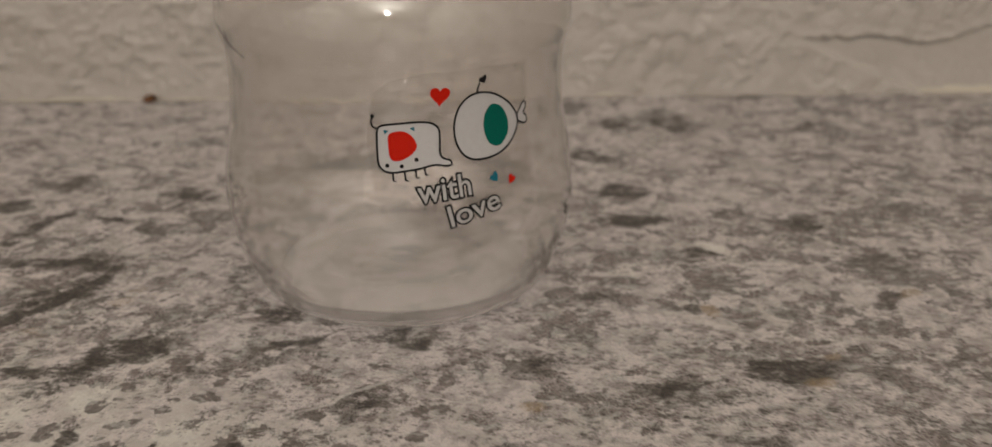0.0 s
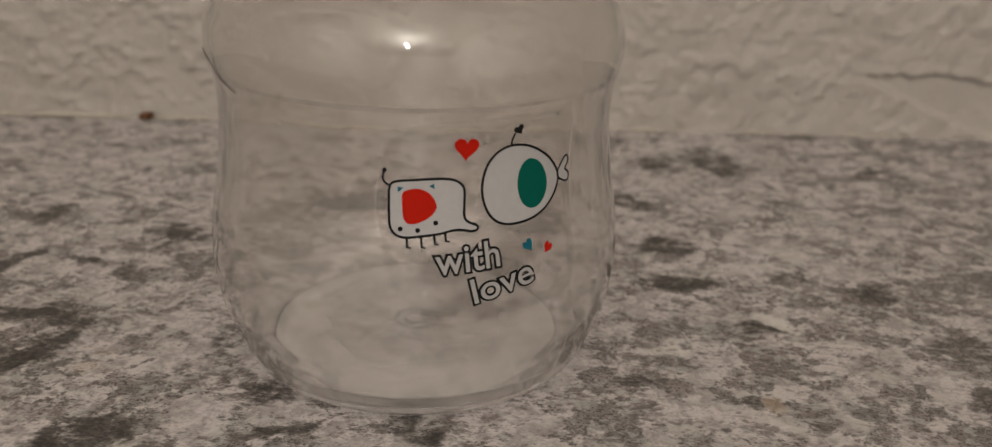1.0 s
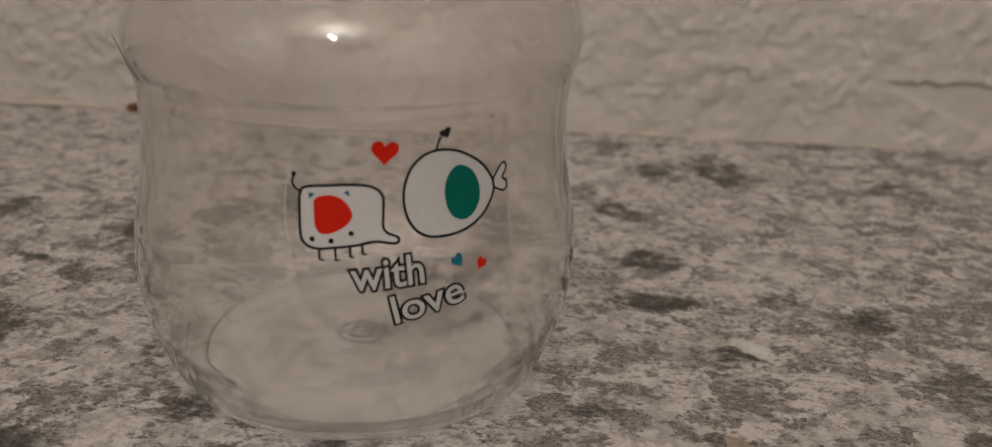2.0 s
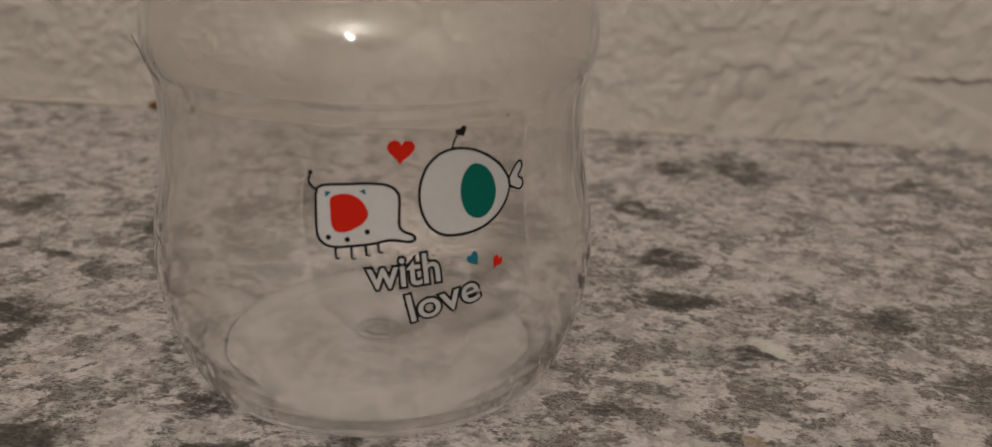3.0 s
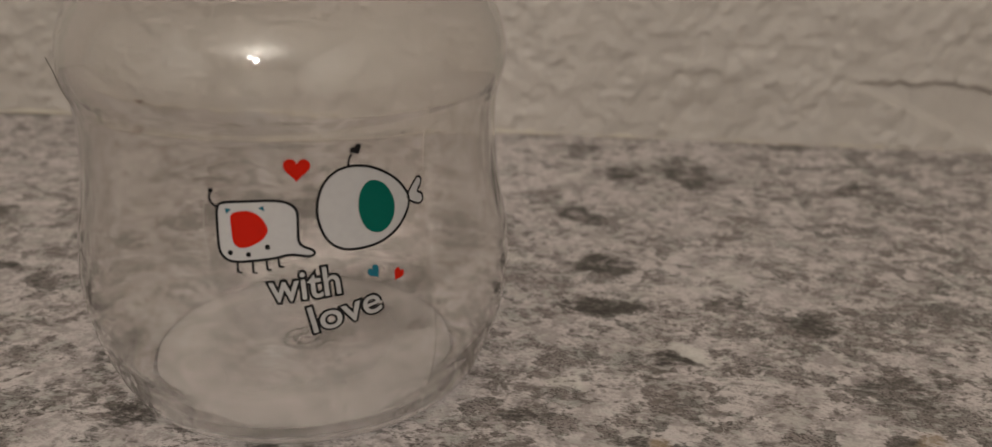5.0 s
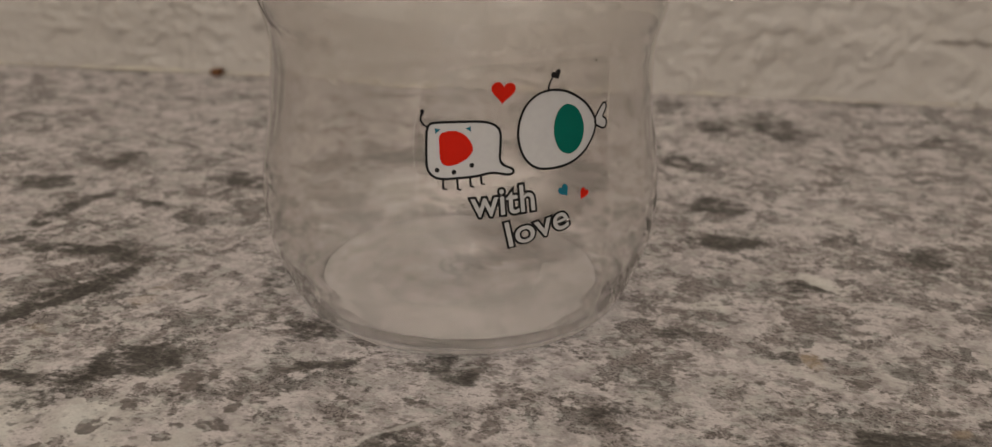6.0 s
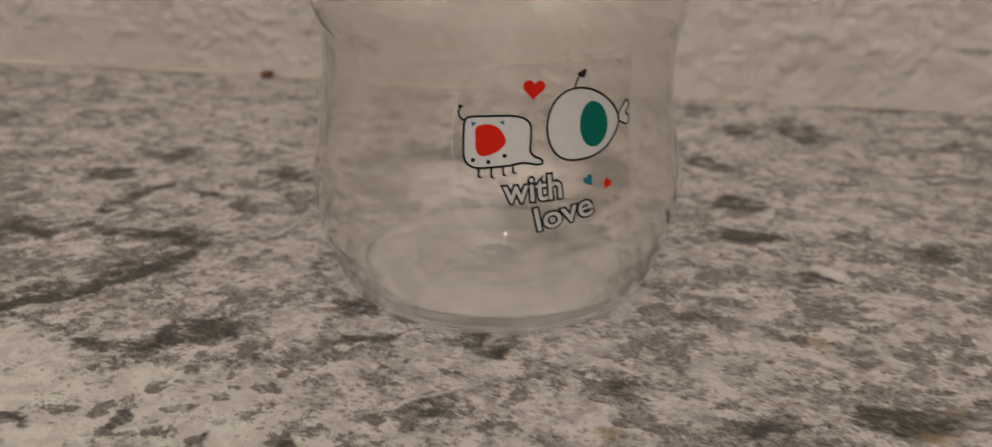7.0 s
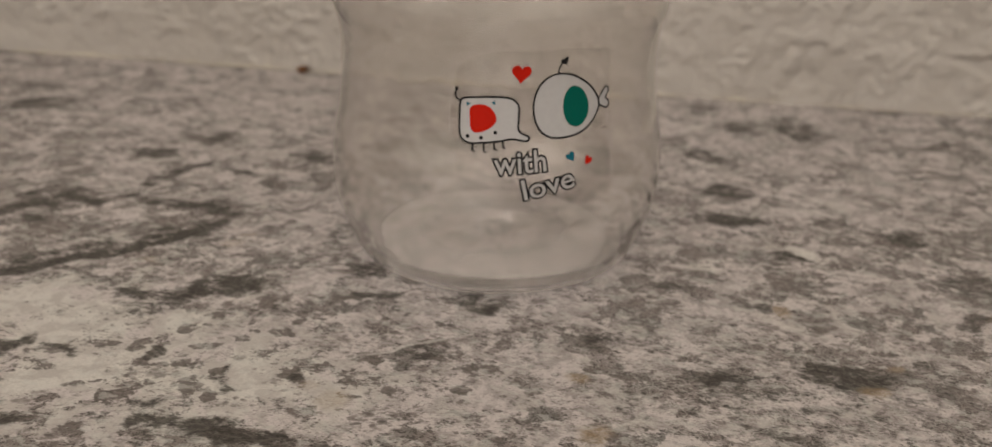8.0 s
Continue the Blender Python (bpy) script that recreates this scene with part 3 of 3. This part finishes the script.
# ---- the bottle ----
AXIS = Vector((-0.0176, 0.1848, 0))
PROFILE = [
    (0.0, 0.0253), (0.0007, 0.0271), (0.0018, 0.02848), (0.0030, 0.02914), (0.0044, 0.02980), (0.0060, 0.03044), (0.0082, 0.03122), (0.0118, 0.0323), (0.018, 0.0331), (0.025, 0.0327), (0.033, 0.0313), (0.041, 0.0307), (0.0465, 0.0310), (0.0495, 0.03185),
    (0.052, 0.0322), (0.0545, 0.0320), (0.057, 0.0313), (0.0595, 0.03006), (0.062, 0.0281), (0.064, 0.0256), (0.0655, 0.0226), (0.0675, 0.0212), (0.082, 0.0208),
]


def smooth_path(points, n):
    """Catmull-Rom through points, n steps a stretch."""
    p = [points[0], *points, points[-1]]
    out = []
    for a, b, c, d in zip(p, p[1:], p[2:], p[3:]):
        for k in range(n):
            s = k / n
            out.append(tuple(0.5 * (2 * q + (r - o) * s + (2 * o - 5 * q + 4 * r - e) * s * s + (3 * q - o - 3 * r + e) * s**3) for o, q, r, e in zip(a, b, c, d)))
    return out + [tuple(points[-1])]


SIDE = smooth_path(PROFILE, 6)
SIDE_Z, SIDE_R = [p[0] for p in SIDE], [p[1] for p in SIDE]


def radius(z):
    return float(np.interp(z, SIDE_Z, SIDE_R))


def turned(rings, segments=160):
    """A surface turned round the z axis from (radius, height) rings; radius 0 closes it."""
    bm = bmesh.new()
    rows = []
    for r, z in rings:
        if r < 1e-7:
            rows.append([bm.verts.new((0, 0, z))])
        else:
            rows.append([bm.verts.new((r * math.cos(2 * math.pi * k / segments), r * math.sin(2 * math.pi * k / segments), z)) for k in range(segments)])
    for a, b in zip(rows, rows[1:]):
        for k in range(segments):
            j = (k + 1) % segments
            q = [a[k % len(a)], a[j % len(a)], b[j % len(b)], b[k % len(b)]]
            q = [v for i, v in enumerate(q) if v not in q[:i]]
            if len(q) > 2:
                bm.faces.new(q)
    bmesh.ops.recalc_face_normals(bm, faces=bm.faces[:])
    return bm


def bottle_body():
    """Outer skin, rim, inner skin and a pushed-up base, with walls about 1.1 mm thick."""
    under = [(0, 0.0015), (0.012, 0.0014), (0.0195, 0.0009), (0.0228, 0.0003), (0.0242, 0.0)]
    outer = [(r, z) for z, r in SIDE]
    inner = []
    for (z, r), (z2, r2) in zip(SIDE, SIDE[1:]):
        t = 0.0011 + 0.0004 * max(0, 1 - z / 0.012)
        d = math.hypot(z2 - z, r2 - r)
        q = (r - t * (z2 - z) / d, z + t * (r2 - r) / d)
        if q[1] > 0.0050 and (not inner or q[1] > inner[-1][1]):
            inner.append(q)
    top = SIDE[-1]
    inner.append((top[1] - 0.0011, top[0]))
    # a flat floor with a crisp rim, then a hollow fillet up to the side
    floor_in = [(0, 0.0028), (0.006, 0.0028), (0.012, 0.00275), (0.018, 0.0026), (0.0222, 0.0023), (0.0238, 0.0021), (0.0243, 0.00205), (0.0246, 0.0022), (0.0256, 0.0025), (0.0267, 0.0032), (0.0276, 0.0041)]
    return turned(under + outer + inner[::-1] + floor_in[::-1])


def ring_mesh(r, thick, z, segments=48):
    rings = [(r + thick * math.cos(a), z + 0.7 * thick * math.sin(a)) for a in [math.pi * 2 * k / 8 for k in range(9)]]
    return turned(rings, segments)


def on_bottle(u, v, off):
    """A place of the print, in millimetres round the bottle and up, to a point on its skin."""
    z = v / 1000
    slope = (radius(z + 0.0005) - radius(z - 0.0005)) / 0.001
    k = off / math.hypot(1, slope)
    r, a = radius(z) + k, u / 31.5
    return Vector((r * math.sin(a), -r * math.cos(a), z - k * slope))


def wrapped(bm, off):
    """Cuts a flat drawing finely and lays it round the bottle, off metres proud of the skin."""
    bmesh.ops.triangulate(bm, faces=bm.faces[:])
    for _ in range(6):
        far = [e for e in bm.edges if e.calc_length() > 0.9]
        if not far:
            break
        bmesh.ops.subdivide_edges(bm, edges=far, cuts=1)
        bmesh.ops.triangulate(bm, faces=[f for f in bm.faces if len(f.verts) > 3])
    for v in bm.verts:
        v.co = on_bottle(v.co.x, v.co.y, off)
    return bm


def filled(points):
    bm = bmesh.new()
    bm.faces.new([bm.verts.new((x, y, 0)) for x, y in points])
    return bm


def stroke(points, width, closed=False, bm=None):
    """A pen line of one width with round ends."""
    bm = bm or bmesh.new()
    n = len(points)
    pairs = []
    for i, p in enumerate(points):
        a = points[i - 1] if closed or i else p
        b = points[(i + 1) % n] if closed or i < n - 1 else p
        d = Vector((b[0] - a[0], b[1] - a[1])).normalized()
        pairs.append([bm.verts.new((p[0] - s * d.y * width / 2, p[1] + s * d.x * width / 2, 0)) for s in (-1, 1)])
    for i in range(n if closed else n - 1):
        a, b = pairs[i], pairs[(i + 1) % n]
        bm.faces.new((a[0], b[0], b[1], a[1]))
    if not closed:
        for p in (points[0], points[-1]):
            disc(p, width / 2, bm, 10)
    return bm


def disc(p, r, bm=None, n=18, ry=None):
    bm = bm or bmesh.new()
    bm.faces.new([bm.verts.new((p[0] + r * math.cos(2 * math.pi * k / n), p[1] + (ry or r) * math.sin(2 * math.pi * k / n), 0)) for k in range(n)])
    return bm


def loop(points, n=5):
    """A closed smooth outline through points."""
    m = len(points)
    full = smooth_path([points[-1], *points, points[0], points[1]], n)
    return full[n : n + m * n]


def heart(x, y, size, turn, squeeze=1.0):
    """A heart with its middle at x, y."""
    out = []
    c, s = math.cos(radians(turn)), math.sin(radians(turn))
    for k in range(36):
        a = 2 * math.pi * k / 36
        u = size * squeeze * math.sin(a) ** 3
        v = size * (13 * math.cos(a) - 5 * math.cos(2 * a) - 2 * math.cos(3 * a) - math.cos(4 * a)) / 15.5
        out.append((x + u * c - v * s, y + u * s + v * c))
    return out


def lettering(text, x, y, width, height, turn, grow):
    """Text in the built-in font, drawn as wide and high as given, thickened by grow, from a start on its base line."""
    curve = bpy.data.curves.new("text", "FONT")
    curve.body, curve.resolution_u = text, 4
    ob = bpy.data.objects.new("text", curve)
    scene.collection.objects.link(ob)
    bpy.context.view_layer.update()
    flat = ob.to_mesh()
    xs, ys = [v.co.x for v in flat.vertices], [v.co.y for v in flat.vertices]
    x0, x1, y1 = min(xs), max(xs), max(ys)
    ob.to_mesh_clear()
    curve.offset = grow / (width / (x1 - x0))
    bpy.context.view_layer.update()
    flat = ob.to_mesh()
    bm = bmesh.new()
    bm.from_mesh(flat)
    ob.to_mesh_clear()
    bpy.data.objects.remove(ob)
    bpy.data.curves.remove(curve)
    c, s = math.cos(radians(turn)), math.sin(radians(turn))
    for v in bm.verts:
        px, py = (v.co.x - x0) * width / (x1 - x0), v.co.y * height / y1
        v.co = (x + px * c - py * s, y + px * s + py * c, 0)
    bmesh.ops.remove_doubles(bm, verts=bm.verts, dist=0.004)
    return bm


LINE = 0.35
UNDER, MID, OVER = 0.00004, 0.00008, 0.00012


def build_bottle():
    bottle = thing("bottle", "clear milky plastic bottle with printed design, on granite counter", "bottle", AXIS)
    body = part("body", bottle_body(), plastic, bottle, "translucent waisted bottle body", smooth=True)
    body.visible_shadow = False
    part("gate_mark", ring_mesh(0.0019, 0.0003, 0.0029), plastic, body, smooth=True)
    part("gate_ring", ring_mesh(0.0036, 0.00025, 0.0029), plastic, body, smooth=True)
    for a in (50,):
        bm = bmesh.new()
        rows = []
        for z in np.linspace(0.002, 0.0595, 60):
            row = []
            for w, h in ((-0.0002, -0.00002), (0, 0.00001), (0.0002, -0.00002)):
                r = radius(z) + h
                t = radians(a) + w / r
                row.append(bm.verts.new((r * math.sin(t), -r * math.cos(t), z)))
            rows.append(row)
        for p, q in zip(rows, rows[1:]):
            for j in range(2):
                bm.faces.new((p[j], p[j + 1], q[j + 1], q[j]))
        part("mould_seam", bm, plastic, body, smooth=True)

    mark = smooth_path([(-1.9, 41.2), (-2.5, 38.5), (-2.6, 35.0), (-2.0, 31.6)], 5)
    edge = [*mark[::-1], (-1.2, 44.5), (1.5, 46.6), (6.0, 47.6), (16.0, 47.9), (25.0, 47.6), (26.8, 46.8), (27.3, 45.0), (27.35, 36.0), (27.3, 24.0), (26.6, 21.4), (24.0, 20.2), (12.0, 19.6), (4.0, 20.6), (0.0, 24.0), (-1.4, 28.5)]
    film = part("print_film", wrapped(filled(edge), 0.00002), film_sheet, body, "thin clear film that carries the print")
    film.visible_shadow = False
    part("film_edge", wrapped(stroke(mark, 0.055), UNDER), film_mat, body, "faint pale edge of the print film")

    # a white rounded block with a red patch
    block = loop([(-0.72, 38.3), (-0.05, 39.28), (3.1, 39.6), (6.4, 39.7), (8.3, 39.35), (9.4, 38.3), (9.5, 36.4), (9.45, 34.4), (10.0, 33.5), (11.1, 33.0), (11.35, 32.45), (10.6, 32.15),
                  (8.4, 32.5), (6.1, 32.07), (3.5, 31.77), (1.5, 31.6), (0.2, 31.95), (-0.6, 33.0), (-0.78, 35.2), (-0.78, 37.2)])
    shape = part("printed_block", wrapped(filled(block), UNDER), INK["white"], bottle, "white printed rounded block with black outline")
    part("outline", wrapped(stroke(block, LINE, True), MID), INK["black"], shape)
    patch = loop([(1.05, 37.7), (2.2, 38.3), (3.6, 38.28), (4.9, 37.5), (5.68, 36.0), (5.3, 35.0), (4.4, 34.2), (2.9, 33.52), (1.75, 33.55), (1.15, 34.4), (1.02, 36.0)])
    part("patch", wrapped(filled(patch), MID), INK["red"], shape, "red printed patch")
    for p in ((0.76, 32.78), (3.09, 32.6), (5.53, 33.59)):
        part("dot", wrapped(disc(p, 0.34), MID), INK["black"], shape)
    for p in ([(0.36, 38.63), (1.19, 38.52), (0.46, 37.83)], [(4.62, 38.73), (5.31, 39.05), (5.41, 38.27)]):
        part("triangle", wrapped(filled(p), MID), INK["blue"], shape, "small blue printed triangle")
    for x, y, h in ((1.62, 31.6, 1.35), (3.56, 31.7, 1.45), (5.32, 31.95, 1.3), (6.81, 32.15, 1.15)):
        part("short_line", wrapped(stroke([(x, y), (x + 0.08, y - h), (x + 0.45, y - h - 0.02)], 0.31), MID), INK["black"], shape)
    curl = smooth_path([(-0.6, 38.7), (-1.35, 39.15), (-1.64, 39.9), (-1.45, 40.6)], 5)
    part("curl", wrapped(disc((-1.4, 40.85), 0.32, stroke(curl, 0.31)), MID), INK["black"], shape)

    # a white oval with a teal oval in it
    oval = loop([(24.75, 38.2), (23.45, 40.31), (21.63, 41.87), (19.5, 43.03), (17.6, 43.52), (15.97, 43.5), (14.46, 42.95), (13.13, 41.7), (12.4, 40.2), (12.04, 38.5), (12.1, 36.8),
                 (12.6, 35.05), (13.5, 33.65), (14.7, 32.8), (16.1, 32.45), (18.2, 32.45), (20.4, 32.85), (22.4, 33.85), (23.7, 35.1), (24.6, 36.6)])
    shape = part("printed_oval", wrapped(filled(oval), UNDER), INK["white"], bottle, "white printed oval with black outline")
    part("outline", wrapped(stroke(oval, LINE, True), MID), INK["black"], shape)
    inner = loop([(19.5, 41.3), (21.3, 40.4), (22.45, 38.3), (22.45, 36.2), (21.4, 34.6), (19.9, 34.1), (18.4, 34.9), (17.55, 36.8), (17.5, 38.9), (18.2, 40.6)])
    part("inner_oval", wrapped(filled(inner), MID), INK["teal"], shape, "teal green printed oval")
    lobes = loop([(24.75, 38.5), (25.5, 39.6), (26.3, 40.4), (26.8, 40.25), (26.9, 39.5), (26.3, 38.5), (26.95, 37.95), (27.05, 37.1), (26.5, 36.7), (25.7, 37.0), (24.8, 37.6)])
    part("lobes", wrapped(filled(lobes), UNDER), INK["white"], shape)
    part("lobes_outline", wrapped(stroke(lobes, 0.30, True), MID), INK["black"], shape)
    stem = smooth_path([(16.3, 43.6), (16.4, 44.4), (16.72, 45.15)], 5)
    part("stem", wrapped(stroke(stem, 0.31), MID), INK["black"], shape)
    part("stem_heart", wrapped(filled(heart(17.35, 45.75, 0.78, 28)), MID), INK["black"], shape, "small black printed heart")

    part("heart", wrapped(filled(heart(9.75, 43.8, 1.72, -4)), UNDER), INK["red"], bottle, "red printed heart")
    part("heart", wrapped(filled(heart(18.9, 29.0, 1.02, 32, 0.8)), UNDER), INK["blue"], bottle, "small teal printed heart")
    part("heart", wrapped(filled(heart(22.25, 28.0, 0.98, -38, 0.75)), UNDER), INK["red"], bottle, "small red printed heart")
    for text, spec in (("with", (5.6, 26.4, 8.75, 3.7, 3.5)), ("love", (10.75, 21.9, 9.0, 3.55, 12.0))):
        back = part("lettering", wrapped(lettering(text, *spec, 0.35), UNDER), INK["black"], bottle, "printed word in white letters with black outline")
        part("letter_fill", wrapped(lettering(text, *spec, 0.045), OVER), INK["pale"], back)
    return bottle


def build_fibre():
    """A short dark fibre that clings to the bottle's waist."""
    bm = bmesh.new()
    pts = smooth_path([(-59.5, 53.0, 0.9), (-58.0, 51.2, 0.25), (-54, 49.4, 0.12), (-47.5, 47.9, 0.12)], 8)
    rows = []
    for a, z, off in pts:
        r, t = radius(z / 1000) + off / 1000, radians(a)
        p = Vector((r * math.sin(t), -r * math.cos(t), z / 1000))
        rows.append([bm.verts.new(p + Vector((0.00007 * math.cos(q), 0, 0.00007 * math.sin(q)))) for q in (0, 1.57, 3.14, 4.71)])
    for p, q in zip(rows, rows[1:]):
        for j in range(4):
            bm.faces.new((p[j], p[(j + 1) % 4], q[(j + 1) % 4], q[j]))
    ob = part("fibre", bm, fibre_mat, smooth=True)
    ob.location = AXIS
    return tagged(ob, "thin dark fibre clinging to the bottle", "fibre")


def build_crumbs():
    for name, x, y, z, s, label in (
        ("crumb", -0.1061, 0.3042, 0.0010, 0.0022, "small dark brown crumb on the counter beside the wall"),
    ):
        bm = bmesh.new()
        bmesh.ops.create_icosphere(bm, subdivisions=3, radius=s)
        for v in bm.verts:
            v.co *= 0.8 + 0.5 * noise.noise(v.co * 900)
            v.co.z *= 0.6
        ob = part(name, bm, crumb_mat, smooth=True)
        ob.location = (x, y, z)
        tagged(ob, label, "crumb")
    # a dark speck stuck to the bottle
    bm = bmesh.new()
    bmesh.ops.create_icosphere(bm, subdivisions=2, radius=0.00016)
    for v in bm.verts:
        v.co.x *= 0.6
        v.co.z *= 1.5
    r, t = radius(0.047) + 0.0001, radians(43.5)
    ob = part("speck", bm, fibre_mat)
    ob.location = AXIS + Vector((r * math.sin(t), -r * math.cos(t), 0.047))
    tagged(ob, "tiny dark speck stuck to the bottle", "speck")


build_counter()
build_wall()
build_bottle()
build_fibre()
build_crumbs()
